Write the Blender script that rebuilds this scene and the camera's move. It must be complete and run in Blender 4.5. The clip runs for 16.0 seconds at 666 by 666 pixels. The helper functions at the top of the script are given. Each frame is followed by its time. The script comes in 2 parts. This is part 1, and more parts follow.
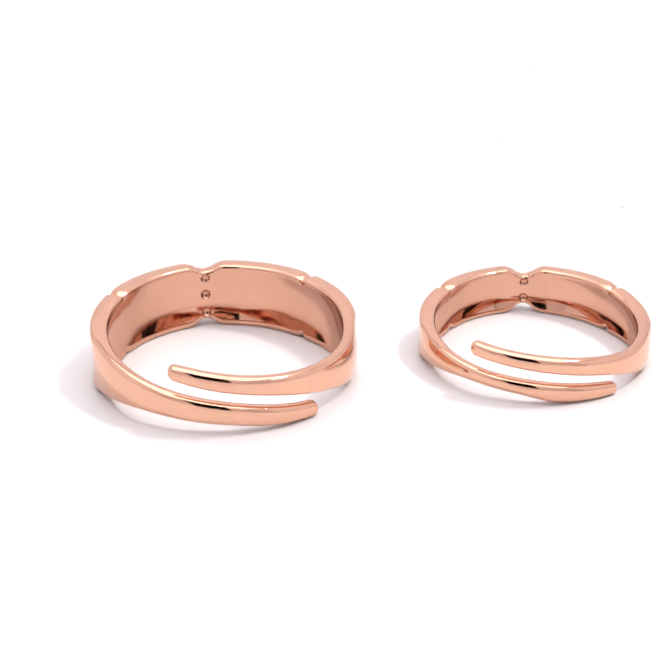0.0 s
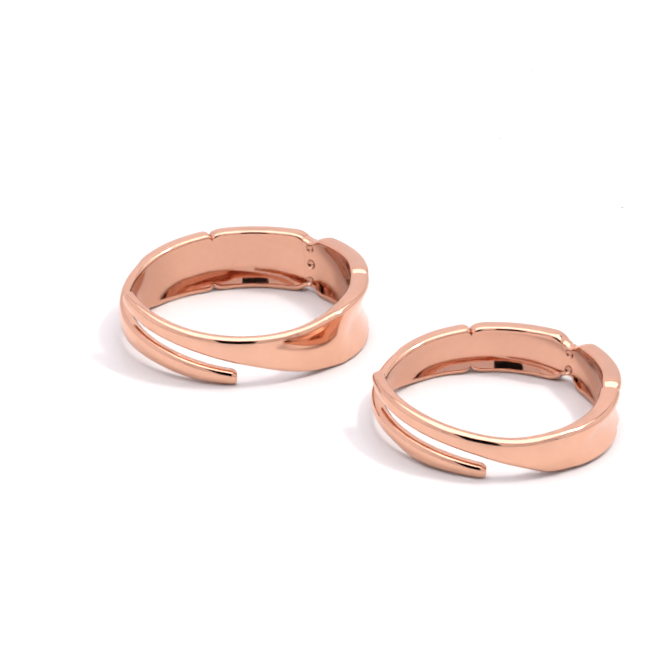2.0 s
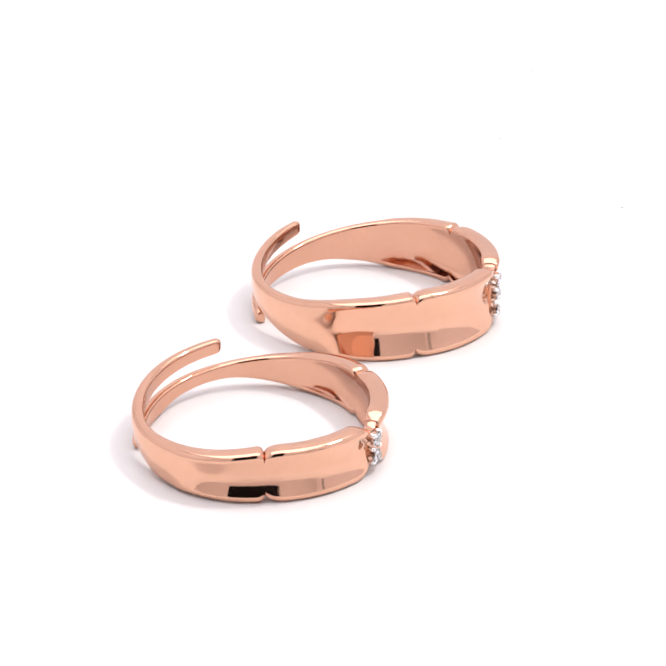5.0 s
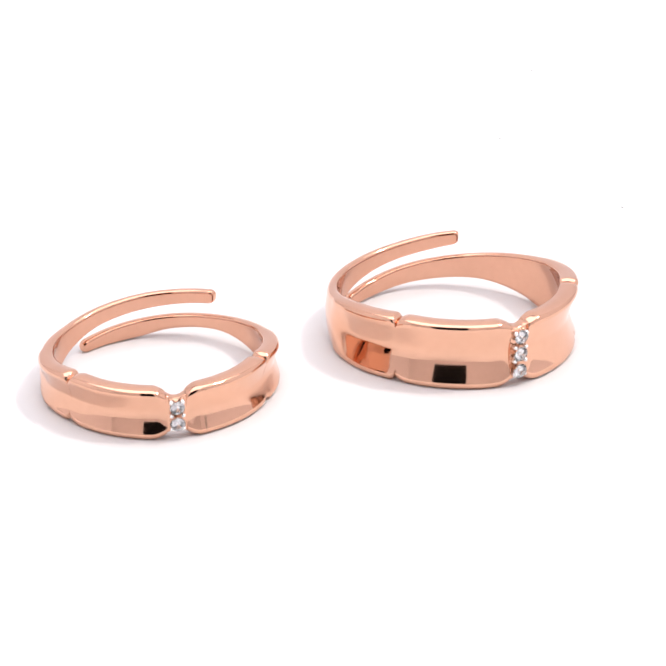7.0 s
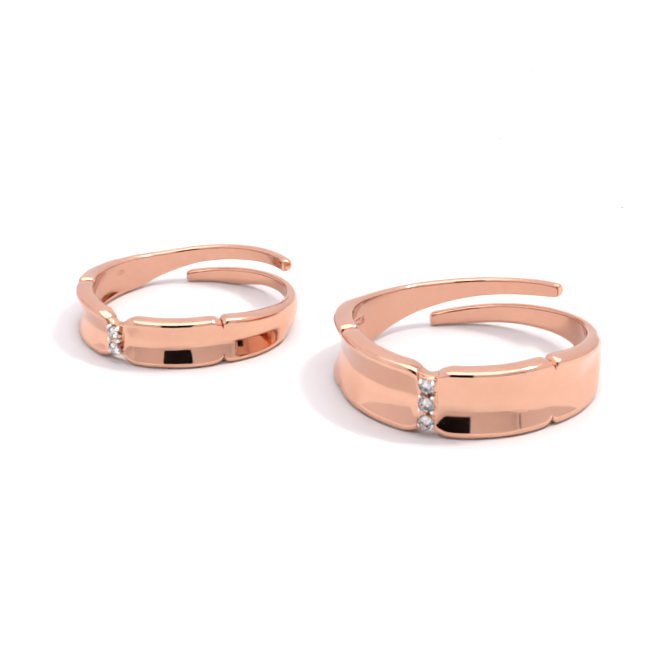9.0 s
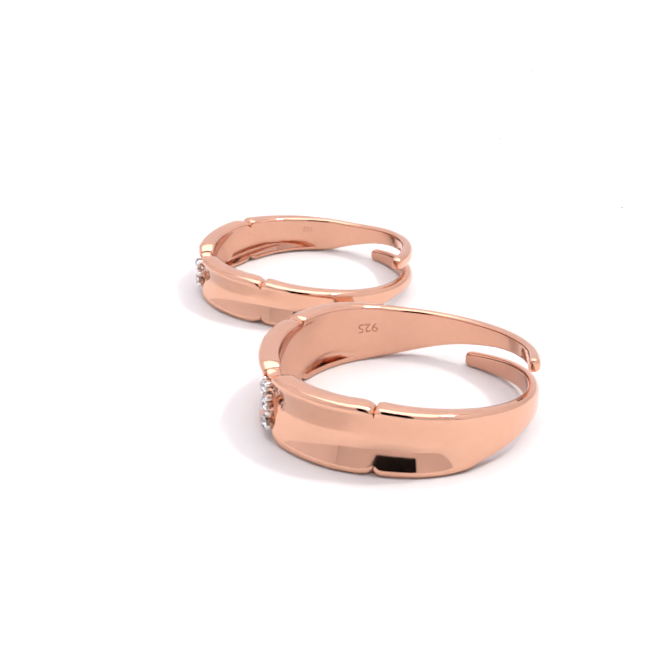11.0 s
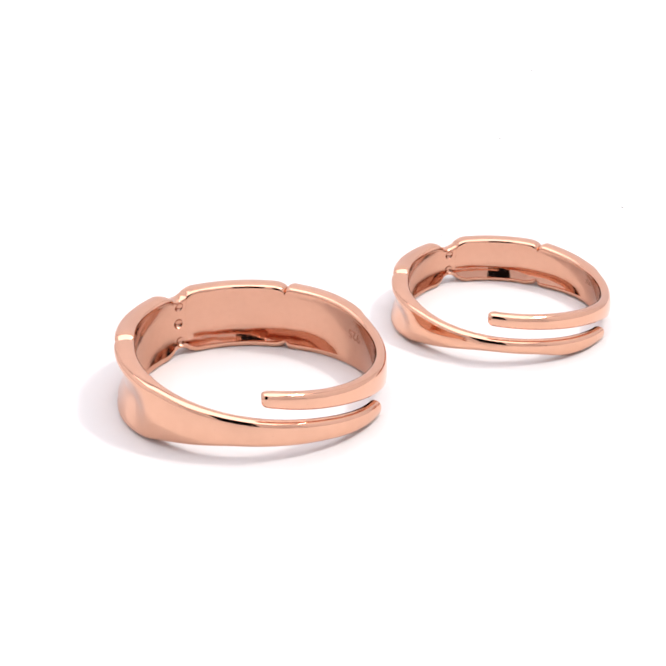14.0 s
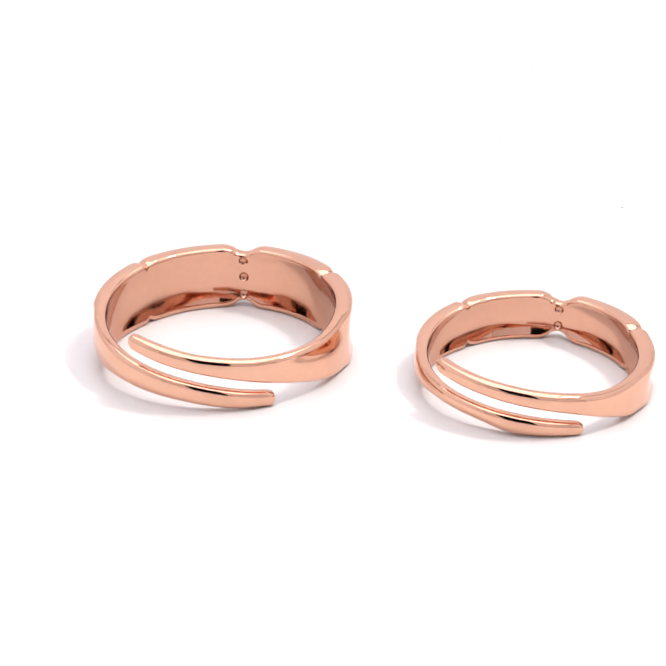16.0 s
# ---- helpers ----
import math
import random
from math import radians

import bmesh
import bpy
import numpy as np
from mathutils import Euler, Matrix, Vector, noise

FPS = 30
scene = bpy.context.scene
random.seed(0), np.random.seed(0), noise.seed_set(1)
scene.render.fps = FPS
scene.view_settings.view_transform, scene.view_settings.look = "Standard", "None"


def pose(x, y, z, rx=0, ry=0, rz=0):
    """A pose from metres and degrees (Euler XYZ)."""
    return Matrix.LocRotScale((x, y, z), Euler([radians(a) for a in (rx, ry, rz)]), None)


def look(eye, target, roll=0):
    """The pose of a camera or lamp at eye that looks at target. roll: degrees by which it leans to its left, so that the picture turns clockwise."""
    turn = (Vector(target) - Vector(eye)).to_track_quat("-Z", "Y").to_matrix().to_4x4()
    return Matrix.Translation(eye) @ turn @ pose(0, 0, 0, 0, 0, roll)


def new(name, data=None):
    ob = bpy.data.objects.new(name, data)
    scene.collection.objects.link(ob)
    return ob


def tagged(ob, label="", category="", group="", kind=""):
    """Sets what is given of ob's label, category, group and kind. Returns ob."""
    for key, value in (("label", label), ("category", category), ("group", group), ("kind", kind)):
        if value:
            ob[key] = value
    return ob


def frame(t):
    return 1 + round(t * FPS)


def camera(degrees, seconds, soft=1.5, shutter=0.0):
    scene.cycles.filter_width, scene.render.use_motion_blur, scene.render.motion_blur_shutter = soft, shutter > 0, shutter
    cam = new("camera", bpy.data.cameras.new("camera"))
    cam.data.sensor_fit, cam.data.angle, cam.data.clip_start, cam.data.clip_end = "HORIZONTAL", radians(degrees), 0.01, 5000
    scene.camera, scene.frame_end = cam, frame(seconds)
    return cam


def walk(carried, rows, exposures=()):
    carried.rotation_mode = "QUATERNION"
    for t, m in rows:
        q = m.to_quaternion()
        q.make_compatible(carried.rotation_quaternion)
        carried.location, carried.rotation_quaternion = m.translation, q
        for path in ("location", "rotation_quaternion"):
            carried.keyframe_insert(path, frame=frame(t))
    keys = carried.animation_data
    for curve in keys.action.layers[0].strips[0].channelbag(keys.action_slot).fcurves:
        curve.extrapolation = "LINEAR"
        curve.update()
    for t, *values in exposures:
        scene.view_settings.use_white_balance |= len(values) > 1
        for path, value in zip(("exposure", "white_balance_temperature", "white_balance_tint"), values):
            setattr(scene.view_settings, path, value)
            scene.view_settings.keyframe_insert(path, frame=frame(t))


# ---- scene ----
# The camera stands still before a slowly turning white stand.
U = 0.14                      # metres per unit of the plan
FLOOR = -0.0032               # height of the stand's top in the plan
SPIN = -23.776                # degrees a second, clockwise from above
# The stand's drive runs unevenly and its axle has some play: seconds, the degrees by which it lags, and the
# millimetres by which it is off to the side and away.
DRIVE = ((0, 0.00, 0.030, -0.04), (0.5, -0.03, 0.020, -0.05), (1, -0.15, 0.000, -0.04), (1.5, -0.11, 0.000, 0.03), (2, 0.23, 0.004, 0.11), (2.5, 0.40, -0.050, 0.10),
         (3, 0.41, -0.021, 0.18), (3.5, 0.20, 0.004, 0.13), (4, 0.14, 0.014, 0.11), (4.5, 0.31, -0.004, 0.16), (4.7, 0.20, -0.004, 0.20), (5.7, -0.10, 0.018, 0.22),
         (6.8, -0.39, 0.042, 0.24), (7, -0.28, -0.004, 0.29), (7.5, -0.83, -0.081, 0.21), (7.9, -1.00, -0.021, 0.14), (8, -1.45, 0.000, 0.05), (8.1, 0.85, 0.020, 0.02),
         (8.2, 0.95, 0.025, 0.02), (8.5, 0.95, 0.025, -0.05), (9, 0.91, -0.000, -0.00), (9.2, 1.11, -0.011, 0.02), (10.2, 0.65, 0.014, 0.03), (11.3, 0.17, 0.039, 0.03),
         (11.5, 0.31, 0.028, 0.00), (12, 0.23, -0.018, -0.06), (12.5, 0.27, -0.021, -0.02), (13, 0.44, -0.014, 0.08), (13.5, 0.19, 0.025, 0.10), (14, 0.04, 0.064, 0.15),
         (14.5, -0.58, 0.039, 0.22), (15, -0.73, -0.018, 0.25), (15.5, -0.38, -0.060, 0.17), (16, 0.04, -0.050, 0.10))
EYE = (0.0, -0.9011 * U, (0.43356 - FLOOR) * U)

cam = camera(22.683, 16.0, soft=2.0)
REST = pose(EYE[0], EYE[1], EYE[2], 90 - 24.959, 0, 0.494)
walk(cam, [(0, REST), (16, REST)])

# ---- light ----
world = bpy.data.worlds.new("studio_air")
scene.world = world
world.use_nodes = True
world.node_tree.nodes["Background"].inputs[0].default_value = (1, 1, 1, 1)
world.node_tree.nodes["Background"].inputs[1].default_value = 0.15
scene.view_settings.exposure = 0.0


KEY = (0.235, 0.045, 0.42)     # the small lamp's head


def area_lamp(name, eye, target, size, watts, colour, shape="DISK"):
    data = bpy.data.lights.new(name, "AREA")
    data.shape, data.size, data.energy, data.color = shape, size, watts, colour
    ob = new(name, data)
    ob.matrix_world = look(eye, target)
    return ob


area_lamp("key_lamp", KEY, (0, 0, 0), 0.060, 0.95, (1.0, 0.97, 0.92))
# Broad fill added overhead, with no fixture behind it.
area_lamp("overhead_fill", (0.0, 0.0, 1.28), (0, 0, 0), 1.5, 12.9, (1.0, 0.98, 1.0), "SQUARE")

# ---- materials ----


def material(name, colour, metallic=0.0, roughness=0.5):
    m = bpy.data.materials.new(name)
    m.use_nodes = True
    b = m.node_tree.nodes["Principled BSDF"]
    b.inputs["Base Color"].default_value = (*colour, 1)
    b.inputs["Metallic"].default_value = metallic
    b.inputs["Roughness"].default_value = roughness
    return m, m.node_tree, b


def textured(name, low, high, scale, metallic=0.0, rough=(0.4, 0.6), bump=0.0, bump_scale=None, fine=8.0):
    """Colour and roughness wander between two values over noise of two sizes."""
    m, tree, b = material(name, low, metallic, rough[0])
    n, l = tree.nodes, tree.links
    where = n.new("ShaderNodeTexCoord")
    big, small = n.new("ShaderNodeTexNoise"), n.new("ShaderNodeTexNoise")
    big.inputs["Scale"].default_value, small.inputs["Scale"].default_value = scale, scale * fine
    big.inputs["Detail"].default_value = 3
    for t in (big, small):
        l.new(where.outputs["Object"], t.inputs["Vector"])
    mix = n.new("ShaderNodeMix")
    mix.data_type = "FLOAT"
    mix.inputs["Factor"].default_value = 0.35
    l.new(big.outputs["Fac"], mix.inputs["A"])
    l.new(small.outputs["Fac"], mix.inputs["B"])
    ramp = n.new("ShaderNodeValToRGB")
    ramp.color_ramp.elements[0].color, ramp.color_ramp.elements[1].color = (*low, 1), (*high, 1)
    ramp.color_ramp.elements[0].position, ramp.color_ramp.elements[1].position = 0.3, 0.7
    l.new(mix.outputs["Result"], ramp.inputs["Fac"])
    l.new(ramp.outputs["Color"], b.inputs["Base Color"])
    span = n.new("ShaderNodeMapRange")
    span.inputs["To Min"].default_value, span.inputs["To Max"].default_value = rough
    l.new(mix.outputs["Result"], span.inputs["Value"])
    l.new(span.outputs["Result"], b.inputs["Roughness"])
    if bump:
        relief = n.new("ShaderNodeBump")
        relief.inputs["Strength"].default_value = bump
        relief.inputs["Distance"].default_value = 0.0002
        grain = n.new("ShaderNodeTexNoise")
        grain.inputs["Scale"].default_value = bump_scale or scale
        l.new(where.outputs["Object"], grain.inputs["Vector"])
        l.new(grain.outputs["Fac"], relief.inputs["Height"])
        l.new(relief.outputs["Normal"], b.inputs["Normal"])
    return m


ROSE = textured("polished_rose_gold", (0.755, 0.433, 0.300), (0.80, 0.466, 0.326), 160, 1.0, (0.035, 0.085), 0.14, 260)
# Inner wall: rougher, and darkened in colour for the shade inside the ring.
INNER = textured("shaded_inner_rose_gold", (0.675, 0.375, 0.264), (0.725, 0.408, 0.288), 220, 1.0, (0.05, 0.10), 0.16, 320)
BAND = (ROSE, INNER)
ETCH = textured("etched_rose_gold", (0.46, 0.21, 0.14), (0.52, 0.25, 0.17), 900, 1.0, (0.4, 0.5))
FAINT = textured("worn_etching", (0.58, 0.31, 0.215), (0.63, 0.345, 0.24), 900, 1.0, (0.2, 0.3))
HOLE = textured("drilled_rose_gold", (0.60, 0.33, 0.23), (0.70, 0.40, 0.29), 1500, 1.0, (0.15, 0.25))
WHITE = textured("white_acrylic", (0.80, 0.795, 0.80), (0.82, 0.815, 0.82), 30, 0.0, (0.35, 0.45))
GREIGE = textured("grey_beige_wall_paint", (0.72, 0.69, 0.69), (0.76, 0.73, 0.73), 3, 0.0, (0.6, 0.8), 0.1, 200)
PAINT = textured("white_wall_paint", (0.89, 0.875, 0.895), (0.91, 0.895, 0.915), 3, 0.0, (0.6, 0.8), 0.1, 200)
BLACK = textured("matt_black_plastic", (0.004, 0.004, 0.005), (0.007, 0.007, 0.008), 40, 0.0, (0.6, 0.7))
BLACK.node_tree.nodes["Principled BSDF"].inputs["Specular IOR Level"].default_value = 0.1
SPECK = textured("grey_dust", (0.16, 0.16, 0.16), (0.25, 0.24, 0.23), 4000, 0.0, (0.8, 0.9))
GREY = textured("grey_enamel", (0.34, 0.33, 0.33), (0.40, 0.39, 0.39), 60, 0.0, (0.4, 0.5))
LAMP_WHITE = textured("lamp_white", (0.75, 0.75, 0.75), (0.8, 0.8, 0.8), 20, 0.0, (0.5, 0.6))

SILVER = textured("bright_silver", (0.90, 0.89, 0.88), (0.94, 0.93, 0.92), 300, 1.0, (0.2, 0.3))
STONE, _, stone_shader = material("clear_zirconia", (1, 1, 1), 0.0, 0.0)
stone_shader.inputs["Transmission Weight"].default_value = 1.0
stone_shader.inputs["IOR"].default_value = 2.15

# ---- building helpers ----


def mesh_of(name, bm, mat, smooth=True, angle=40):
    bmesh.ops.recalc_face_normals(bm, faces=bm.faces)
    me = bpy.data.meshes.new(name)
    bm.to_mesh(me)
    bm.free()
    for m in mat if isinstance(mat, tuple) else (mat,):
        me.materials.append(m)
    if smooth:
        me.polygons.foreach_set("use_smooth", [True] * len(me.polygons))
        me.set_sharp_from_angle(angle=radians(angle))
    return me


def part(name, bm, mat, parent, label="", smooth=True, angle=40):
    ob = new(name, mesh_of(name, bm, mat, smooth, angle))
    ob.parent = parent
    return tagged(ob, label)


def box(bm, x0, x1, y0, y1, z0, z1, bevel=0.0):
    made = bmesh.ops.create_cube(bm, size=1, matrix=Matrix.LocRotScale(((x0 + x1) / 2, (y0 + y1) / 2, (z0 + z1) / 2), None, (x1 - x0, y1 - y0, z1 - z0)))
    if bevel:
        edges = {e for v in made["verts"] for e in v.link_edges}
        bmesh.ops.bevel(bm, geom=list(edges), offset=bevel, segments=3, profile=0.5, affect="EDGES")
    return bm


# ---- the room round the stand ----


def setting():
    bm = bmesh.new()
    bmesh.ops.create_cone(bm, cap_ends=True, segments=128, radius1=0.55, radius2=0.55, depth=0.03, matrix=Matrix.Translation((0, 0, -0.015)))
    rim = [e for e in bm.edges if abs(e.verts[0].co.z - e.verts[1].co.z) < 1e-6]
    bmesh.ops.bevel(bm, geom=rim, offset=0.004, segments=3, profile=0.5, affect="EDGES")
    tagged(new("ground", mesh_of("ground", bm, WHITE)), "glossy white display surface under the two rings", "display surface", kind="structure")
    bm = box(bmesh.new(), -0.9, 0.9, -0.9, 0.9, -0.13, -0.03)
    tagged(new("floor", mesh_of("floor", bm, PAINT, False)), "plain white floor round the display surface", "floor", kind="structure")
    for name, b in (("wall_north", (-1.0, 1.0, 0.9, 1.0, -0.03, 1.3)), ("wall_south", (-1.0, 1.0, -1.0, -0.9, -0.03, 1.3)),
                    ("wall_east", (0.9, 1.0, -0.9, 0.9, -0.03, 1.3)), ("wall_west", (-1.0, -0.9, -0.9, 0.9, -0.03, 1.3))):
        back = name == "wall_south"
        tagged(new(name, mesh_of(name, box(bmesh.new(), *b), GREIGE if back else PAINT, False)),
               "plain grey-beige painted room wall" if back else "plain white painted studio wall", "wall", kind="structure")
    tagged(new("ceiling", mesh_of("ceiling", box(bmesh.new(), -1.0, 1.0, -1.0, 1.0, 1.3, 1.4), PAINT, False)), "plain white studio ceiling", "ceiling", kind="structure")


# ---- the rings ----


def smooth_step(x):
    x = min(max(x, 0.0), 1.0)
    return x * x * (3 - 2 * x)


def corner(d, r):
    """How far a rounded corner of radius r has dropped at the distance d from its end."""
    return r - math.sqrt(max(r * r - (r - d) ** 2, 0)) if d < r else 0.0


def section(ro, ri, z0, z1, drop, hollow, rim):
    """Points (radius, height) of a cross-section from z0 to z1: both faces hollowed between two rounded
    rims, with the rims cut lower by drop. rim: the rounding of the outer and of the inner edge."""
    h, zc = (z1 - z0) / 2, (z1 + z0) / 2
    ra = min(rim[0], h * 0.75, (ro - ri) * 0.64)
    rb = min(rim[1], h * 0.7, ro - ri - ra - 1e-5)
    co, ci, n = hollow[0] * h, hollow[1] * h, 18
    fa, fb = max(h - ra, 1e-5), max(h - rb, 1e-5)
    drop = min(drop, 0.9 * min(fa, fb))
    ca, cb = fa - drop, fb - drop
    front = lambda z: ro - co * (1 - min(abs(z / fa), 1) ** (1.4 if co > 0 else 2)) + min(co, 0)
    back = lambda z: ri + ci * (1 - min(abs(z / fb), 1) ** 2)
    fo, bi, top = front(ca), back(cb), h - drop
    arc = [(math.cos(a), math.sin(a)) for a in (math.pi / 2 * i / 6 for i in range(1, 6))]
    out = [(front(z), zc + z) for z in (-ca + 2 * ca * i / n for i in range(n + 1))]
    out += [(fo - ra + ra * c, zc + ca + ra * w) for c, w in arc]
    dome = [(fo - ra + (bi + rb - fo + ra) * u, 0.07 * (fo - ra - bi - rb) * (1 - (2 * u - 1) ** 2)) for u in (0, 0.2, 0.4, 0.6, 0.8, 1)]
    out += [(q, zc + top + e) for q, e in dome]
    out += [(bi + rb - rb * w, zc + cb + rb * c) for c, w in arc]
    out += [(back(z), zc + z) for z in (cb - 2 * cb * i / n for i in range(n + 1))]
    out += [(bi + rb - rb * c, zc - cb - rb * w) for c, w in arc]
    out += [(q, zc - top) for q, e in reversed(dome)]
    out += [(fo - ra + ra * w, zc - ca - ra * c) for c, w in arc]
    return out


def curve_through(knots):
    """A smooth function through knots (x, y)."""
    xs, ys = [k[0] for k in knots], [k[1] for k in knots]
    slopes = []
    for i in range(len(xs)):
        a, b = max(i - 1, 0), min(i + 1, len(xs) - 1)
        slopes.append((ys[b] - ys[a]) / (xs[b] - xs[a]))

    def at(x):
        x = min(max(x, xs[0]), xs[-1])
        i = min(max(k for k in range(len(xs)) if xs[k] <= x), len(xs) - 2)
        w = xs[i + 1] - xs[i]
        u = (x - xs[i]) / w
        return ((1 + 2 * u) * (1 - u) ** 2 * ys[i] + u * (1 - u) ** 2 * w * slopes[i]
                + u * u * (3 - 2 * u) * ys[i + 1] + u * u * (u - 1) * w * slopes[i + 1])
    return at


def sweep(angles, shape):
    """A closed body through the sections shape(a), turned to the angles (degrees)."""
    bm = bmesh.new()
    loops = []
    for a in angles:
        c, s = math.cos(radians(a)), math.sin(radians(a))
        loops.append([bm.verts.new((r * c * U, r * s * U, z * U)) for r, z in shape(a)])
    for p, q in zip(loops, loops[1:]):
        for i in range(len(p)):
            j = (i + 1) % len(p)
            f = bm.faces.new((p[i], p[j], q[j], q[i]))
            f.material_index = 1 if 34 <= i <= 53 else 0      # the inner wall: a little less polished, its shade in the colour
    bm.faces.new(loops[0])
    bm.faces.new(list(reversed(loops[-1])))
    return bm


def steps(a0, a1, fine0, fine1):
    """Angles from a0 to a1, close together near the ends over the stretches given."""
    n = 46
    mid = [a0 + fine0 + (a1 - a0 - fine0 - fine1) * i / n for i in range(n + 1)]
    first = [a0 + fine0 * (1 - math.cos(math.pi / 2 * i / 9)) for i in range(9)]
    last = [a1 - fine1 * (1 - math.cos(math.pi / 2 * i / 9)) for i in range(8, -1, -1)]
    return first + mid + last


def gem(radius):
    """A round brilliant with its table up (+x)."""
    bm = bmesh.new()
    rings = [(0.55, 0.32, 8, 0.5), (1.0, 0.02, 16, 0.0), (1.0, -0.05, 16, 0.0)]
    loops = []
    for r, h, n, turn in rings:
        loops.append([bm.verts.new((h * radius, r * radius * math.cos(2 * math.pi * (i + turn) / n), r * radius * math.sin(2 * math.pi * (i + turn) / n))) for i in range(n)])
    bm.faces.new(loops[0])
    for i in range(8):
        a, b = loops[0][i], loops[0][(i + 1) % 8]
        k = 2 * i + 1
        bm.faces.new((a, loops[1][k % 16], loops[1][(k + 1) % 16]))
        bm.faces.new((a, loops[1][(k + 1) % 16], b))
        bm.faces.new((b, loops[1][(k + 1) % 16], loops[1][(k + 2) % 16]))
    for i in range(16):
        bm.faces.new((loops[1][i], loops[2][i], loops[2][(i + 1) % 16], loops[1][(i + 1) % 16]))
    tip = bm.verts.new((-0.8 * radius, 0, 0))
    for i in range(16):
        bm.faces.new((loops[2][i], tip, loops[2][(i + 1) % 16]))
    return bm


def bead(radius, at, squash=1.0):
    bm = bmesh.new()
    bmesh.ops.create_uvsphere(bm, u_segments=16, v_segments=10, radius=radius * U,
                              matrix=Matrix.Translation(Vector(at) * U) @ Matrix.Diagonal((squash, 1, 1, 1)))
    return bm


def drilled(bm, drills):
    """The body with round recesses sunk into it where the drills meet it."""
    bmesh.ops.recalc_face_normals(bm, faces=bm.faces)
    body = new("body", bpy.data.meshes.new("body"))
    bm.to_mesh(body.data)
    for m in (ROSE, INNER, HOLE):
        body.data.materials.append(m)
    used = [body]
    for d in drills:
        for f in d.faces:
            f.material_index = 2
        bmesh.ops.recalc_face_normals(d, faces=d.faces)
        bit = new("drill", bpy.data.meshes.new("drill"))
        d.to_mesh(bit.data)
        d.free()
        for m in (ROSE, INNER, HOLE):
            bit.data.materials.append(m)
        cut = body.modifiers.new("cut", "BOOLEAN")
        cut.operation, cut.solver, cut.object = "DIFFERENCE", "EXACT", bit
        used.append(bit)
    bm.clear()
    bm.from_mesh(body.evaluated_get(bpy.context.evaluated_depsgraph_get()).to_mesh())
    for ob in used:
        bpy.data.objects.remove(ob)
    return bm


def adjustable_ring(label, ro, ri, high, notch, tip, over, under, stones, stone_r, pinch, mark_size, mark_z):
    """An open ring: two hollowed front panels beside a column of stones, and two tapering tails that pass
    one over the other. ro, ri: outer and inner radius of the rims; high: height; notch, tip: degrees from
    the stones; over, under: (top, bottom) edges of the two tails, as knots of degrees and height."""
    EDGE = (0.0030, 0.0022)
    ring = tagged(new("finger_ring"), label, "ring", "pair of rings")
    per = math.degrees(1 / ro)            # degrees per unit of length along the band
    start = 0.0055 * per                  # where a panel begins beside the stones
    hollow = (0.25, 0.21 if stones == 2 else 0.18)
    reach, nick = 0.0085, 0.0050
    out = ro + 0.0020                     # the band at the stones

    def plan(a):
        """The band stands out a little at the stones and in at the notches."""
        return 0.0020 * math.exp(-(a / 26.0) ** 2) - 0.0012 * math.exp(-((abs(a) - notch) / 14.0) ** 2)

    for side, edges in ((1, under), (-1, over)):
        top, bottom = curve_through(edges[0]), curve_through(edges[1])

        def panel(a):
            d0, d1 = (abs(a) - start) / per, (notch - abs(a)) / per
            drop = pinch * 0.72 * (0.7 * corner(d0 / reach, 1) + 0.3 * (1 - smooth_step(d0 / reach))) + 0.0037 * corner(d1 / 0.0100, 1)
            k = plan(a)
            dish = smooth_step(d0 / 0.005)
            return section(ro + k, ri + k, 0, high, drop, (hollow[0] * (0.82 + 0.18 * dish), hollow[1]), EDGE)
        ang = [side * a for a in steps(start, notch, reach * per, 0.0102 * per)]
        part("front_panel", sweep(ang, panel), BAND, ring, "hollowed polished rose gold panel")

        def shank(a):
            a = abs(a)
            s = smooth_step((a - notch - 16) / 55)
            w = smooth_step((a - notch - 25) / 22)      # the hollow turns into a slight swell
            swell = 0.085 * w * (1 - 0.75 * smooth_step((a - notch - 50) / 50))
            d0, d1 = (a - notch) / per, (tip - a) / per
            z1 = top(a) + LIFT
            z0 = bottom(a) + LIFT * smooth_step(bottom(a) / 0.004)
            drop = corner(d0, nick) * 0.72 + min(corner(d1, 0.0040) * 0.50, (z1 - z0) * 0.24)
            k = plan(a)
            thin = smooth_step((a - notch) / 85)
            blunt = corner(d1, 0.0036) * 0.5
            return section(ro + k - 0.0010 * thin - blunt, ri + k + (ro - 0.0078 - ri) * thin + blunt, z0, z1, drop,
                           (hollow[0] * (1 - w) - swell, hollow[1] * (1 - s)), (EDGE[0] + 0.0006 * thin, EDGE[1] - 0.0004 * s))
        ang = [side * a for a in steps(notch, tip, (nick + 0.0002) * per, 0.0044 * per)]
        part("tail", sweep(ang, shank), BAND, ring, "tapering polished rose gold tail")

    # the strip between the panels, which holds the stones
    strip = lambda a: section(out - 0.0026, ri + 0.0020, 0, high, pinch * (0.70 + 0.32 * smooth_step(1.15 - abs(a) / start)), (0.0, hollow[1]), (0.0006, EDGE[1]))
    step = stone_r * 2.32
    drills = []
    for k in range(stones):
        z = high / 2 + (k - (stones - 1) / 2) * step
        drills.append(bead(stone_r * 0.80, (ri + 0.0020 + hollow[1] * high / 2 * (1 - min(abs(z * 2 / high - 1) * 1.25, 1) ** 2) - stone_r * 0.42, 0, z)))
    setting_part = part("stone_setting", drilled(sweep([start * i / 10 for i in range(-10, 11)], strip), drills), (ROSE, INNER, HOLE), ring)
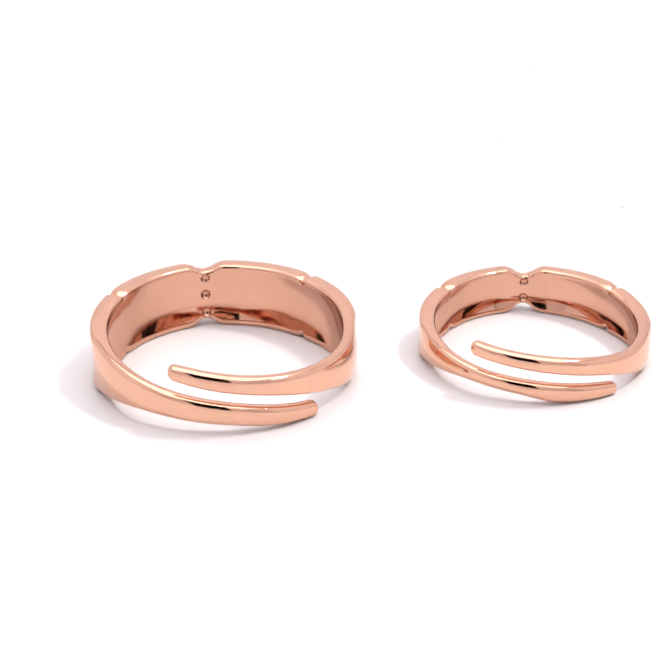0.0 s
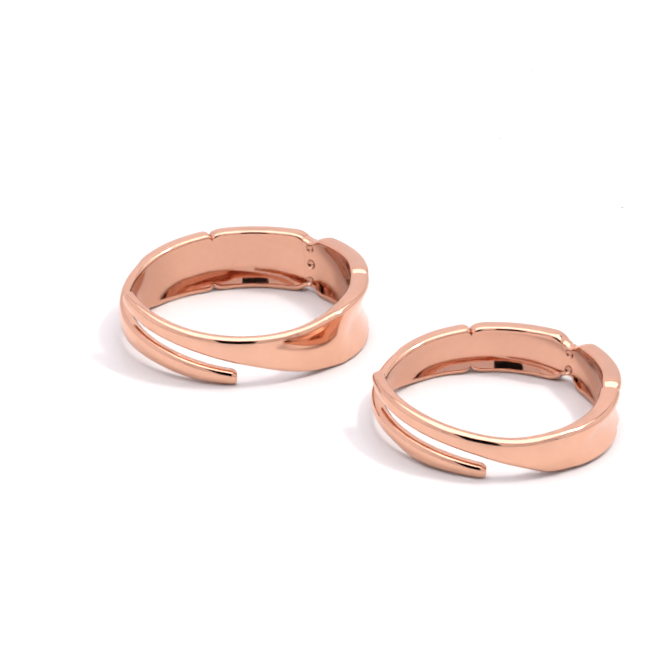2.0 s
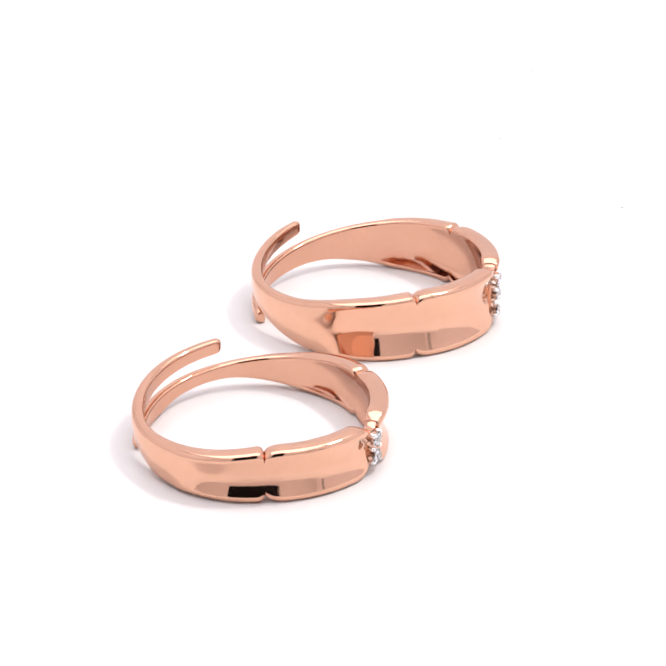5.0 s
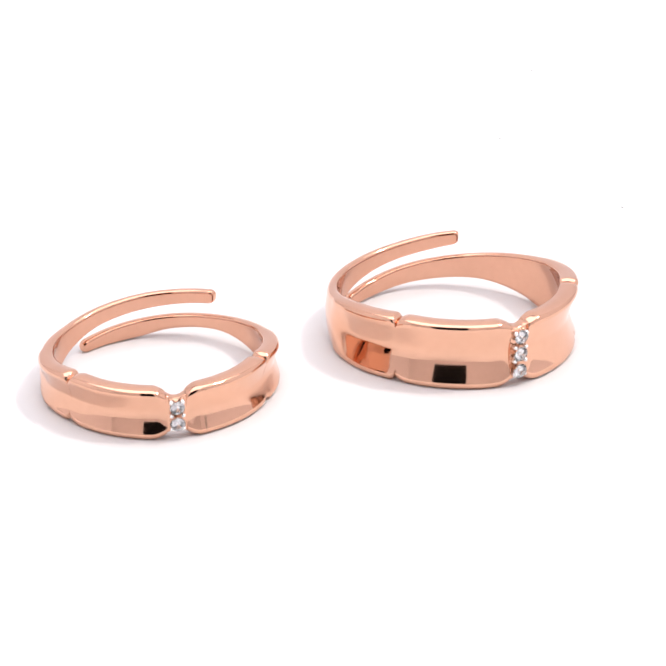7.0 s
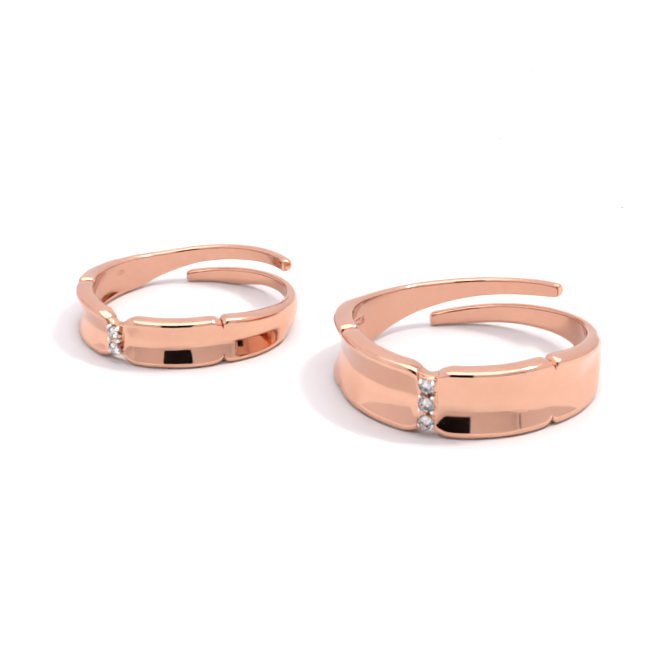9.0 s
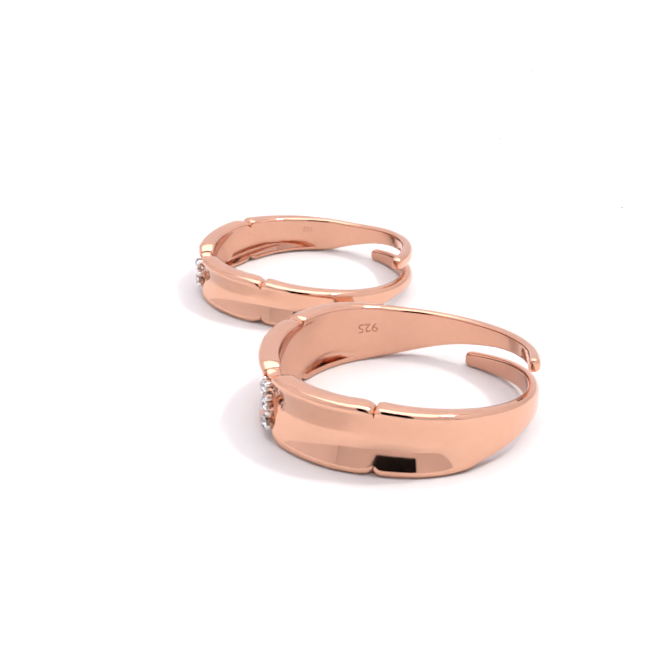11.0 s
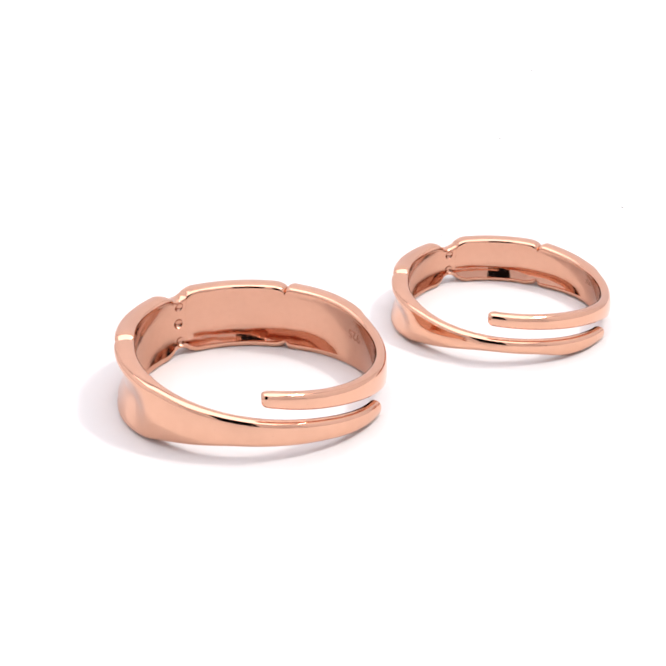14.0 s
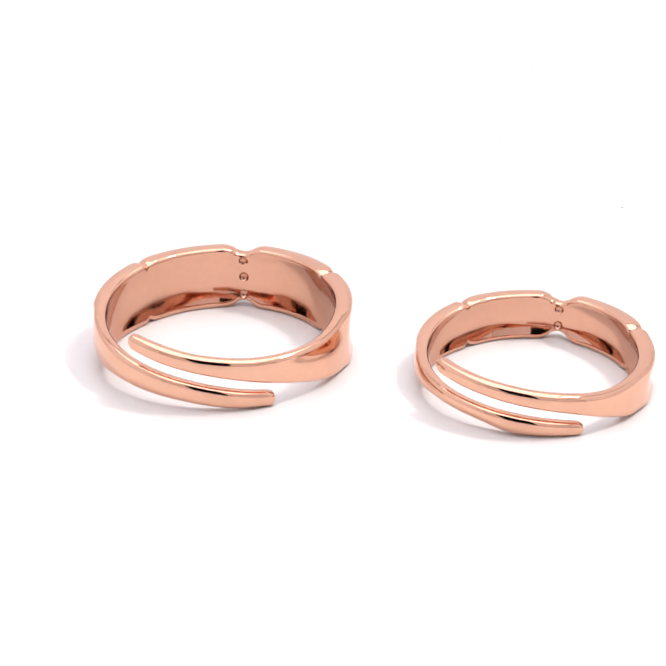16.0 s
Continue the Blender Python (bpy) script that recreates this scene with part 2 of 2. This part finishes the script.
    for k in range(stones):
        z = high / 2 + (k - (stones - 1) / 2) * step
        g = part("gemstone", gem(stone_r * 0.86 * U), STONE, setting_part, "clear round brilliant-cut stone", smooth=False)
        g.location = ((out + 0.0010) * U, 0, z * U)
        # A silvery cone added behind the stone to throw light back through it.
        cup = bmesh.new()
        bmesh.ops.create_cone(cup, cap_ends=False, segments=16, radius1=stone_r * 0.05 * U, radius2=stone_r * 0.98 * U, depth=stone_r * 0.95 * U,
                              matrix=Matrix.Translation(((out + 0.0006 - stone_r * 0.5) * U, 0, z * U)) @ Matrix.Rotation(radians(90), 4, "Y"))
        part("stone_reflector", cup, SILVER, setting_part, "added silvery reflector cone behind the stone", smooth=False)
    for k in range(stones + 1):
        z = high / 2 + (k - stones / 2) * step * 0.80
        for y in (-1, 1):
            part("prong", bead(0.0014, (out - 0.0006, y * stone_r * 0.74, z), 1.6), SILVER, setting_part, "tiny bright silvery bead")
    if mark_size:
        text = bpy.data.curves.new("hallmark", "FONT")
        text.resolution_u = 6
        text.body, text.align_x, text.align_y = "925", "CENTER", "CENTER"
        text.size, text.extrude = mark_size, 0.00012
        ob = new("hallmark", text)
        me = bpy.data.meshes.new_from_object(ob.evaluated_get(bpy.context.evaluated_depsgraph_get()))
        bpy.data.objects.remove(ob)
        me.name = "hallmark"
        for v in me.vertices:             # laid on the inner wall, upside down
            a = MARK + v.co.x * per * ro / ri
            z = mark_z - v.co.y
            wall = min((q for q in shank(a) if q[0] < (ro + ri) / 2), key=lambda q: abs(q[1] - z))[0]
            rr = wall - v.co.z
            v.co = Vector((rr * math.cos(radians(a)), rr * math.sin(radians(a)), z)) * U
        me.materials.append(ETCH if stones == 3 else FAINT)
        mark = new("hallmark", me)
        mark.parent = ring
        tagged(mark, "small stamped silver purity number")
    return ring


LIFT = 0.0012
MARK = -97.6
BIG = adjustable_ring("large polished rose gold open ring with three clear stones", 0.0785, 0.0665, 0.0395 + LIFT, 55.3, 213.5,
                      (((55, 0.0395), (85, 0.0364), (116, 0.0304), (147, 0.0290), (178, 0.0322), (204, 0.0373), (214, 0.0389)),
                       ((55, 0.0), (95, 0.0), (118, 0.0030), (140, 0.0104), (168, 0.0187), (198, 0.0258), (214, 0.0302))),
                      (((55, 0.0395), (85, 0.0350), (114, 0.0290), (145, 0.0223), (174, 0.0165), (200, 0.0104), (214, 0.0076)),
                       ((55, 0.0), (88, 0.0002), (112, 0.0036), (135, 0.0066), (165, 0.0046), (192, 0.0014), (214, 0.0))),
                      3, 0.0047, 0.0042, 0.0080, 0.0207)
SMALL = adjustable_ring("small polished rose gold open ring with two clear stones", 0.0700, 0.0590, 0.0285 + LIFT, 56.2, 219.0,
                        (((55, 0.0285), (85, 0.0243), (110, 0.0224), (130, 0.0216), (155, 0.0247), (182, 0.0284), (219, 0.0323)),
                         ((55, 0.0), (90, 0.0006), (112, 0.0012), (130, 0.0064), (150, 0.0128), (184, 0.0190), (219, 0.0238))),
                        (((55, 0.0285), (85, 0.0245), (112, 0.0200), (140, 0.0161), (170, 0.0131), (200, 0.0092), (219, 0.0060)),
                         ((55, 0.0), (88, 0.0003), (112, 0.0030), (138, 0.0066), (163, 0.0048), (185, 0.0010), (219, 0.0))),
                        2, 0.0043, 0.0052, 0.0044, 0.0162)

# ---- the telephone that films, and dust ----


def phone():
    """A dark telephone held upright round the lens, leaning with it."""
    ob = tagged(new("telephone"), "black telephone held upright before the rings", "phone")
    bm = box(bmesh.new(), -0.054, 0.025, -0.057, 0.082, 0.004, 0.012, 0.003)
    part("body", bm, BLACK, ob)
    ob.matrix_world = REST
    return ob


def lamp_stand():
    """The small studio lamp: a weighted foot, a thin pole, an arm and an open round head round the light."""
    # Added out of view: the pole puts thin dark streaks in the metal's reflections.
    head, foot = Vector(KEY), Vector((0.225, -0.20, 0))
    ob = tagged(new("unseen_lamp_stand"), "added thin grey metal lamp stand with a round white head", "lamp")
    ob.location = foot
    bm = bmesh.new()
    bmesh.ops.create_cone(bm, cap_ends=True, segments=48, radius1=0.045, radius2=0.041, depth=0.008, matrix=Matrix.Translation((0, 0, 0.004)))
    part("foot", bm, LAMP_WHITE, ob)
    bm = bmesh.new()
    bmesh.ops.create_cone(bm, cap_ends=True, segments=20, radius1=0.005, radius2=0.005, depth=0.44, matrix=Matrix.Translation((0, 0, 0.232)))
    part("pole", bm, GREY, ob)
    aim = look(head, (0, 0, 0))
    back = aim @ Vector((0, 0, 0.035)) - foot
    a = Vector((0, 0, 0.45))
    bm = bmesh.new()
    bmesh.ops.create_cone(bm, cap_ends=True, segments=16, radius1=0.004, radius2=0.004, depth=(back - a).length,
                          matrix=Matrix.Translation((back + a) / 2) @ (back - a).to_track_quat("Z", "Y").to_matrix().to_4x4())
    part("arm", bm, GREY, ob)
    bm = bmesh.new()
    bmesh.ops.create_cone(bm, cap_ends=True, segments=48, radius1=0.052, radius2=0.044, depth=0.03)
    lid = [f for f in bm.faces if len(f.verts) > 4 and f.calc_center_median().z < 0]
    bmesh.ops.delete(bm, geom=lid, context="FACES_ONLY")
    bmesh.ops.solidify(bm, geom=bm.faces[:], thickness=0.002)
    bmesh.ops.transform(bm, matrix=Matrix.Translation(-foot) @ aim @ Matrix.Translation((0, 0, 0.02)), verts=bm.verts)
    part("lamp_head", bm, LAMP_WHITE, ob, "round white lamp head")
    return ob


def dust(x, y, size):
    bm = bmesh.new()
    bmesh.ops.create_icosphere(bm, subdivisions=1, radius=size, matrix=Matrix.Diagonal((1.6, 0.8, 0.5, 1)))
    ob = new("dust_speck", mesh_of("dust_speck", bm, SPECK))
    ob.location = (x, y, size * 0.4)
    tagged(ob, "tiny grey speck of dust on the white surface", "dust", "dust on the surface")


DUST = ((0.02438, 0.08738, 0.00011), (0.02407, 0.08818, 0.00006), (0.01783, 0.05894, 0.00010), (0.02875, 0.03645, 0.00010), (0.02796, 0.03771, 0.00006), (0.00953, 0.02829, 0.00006))

# ---- motion ----


def motions():
    lag, side, away = (curve_through([(row[0], row[k]) for row in DRIVE]) for k in (1, 2, 3))
    for ring, (x, y), turn in ((BIG, (-0.07128, -0.01996), 103.5), (SMALL, (0.11329, 0.00842), 90.3)):
        rows = []
        for k in range(161):
            t = k * 0.1
            rows.append((t, pose(side(t) / 1000, away(t) / 1000, 0, 0, 0, SPIN * t + lag(t)) @ pose(x * U, y * U, 0, 0, 0, turn)))
        walk(ring, rows)


setting()
phone()
lamp_stand()
for spot in DUST:
    dust(*spot)
motions()
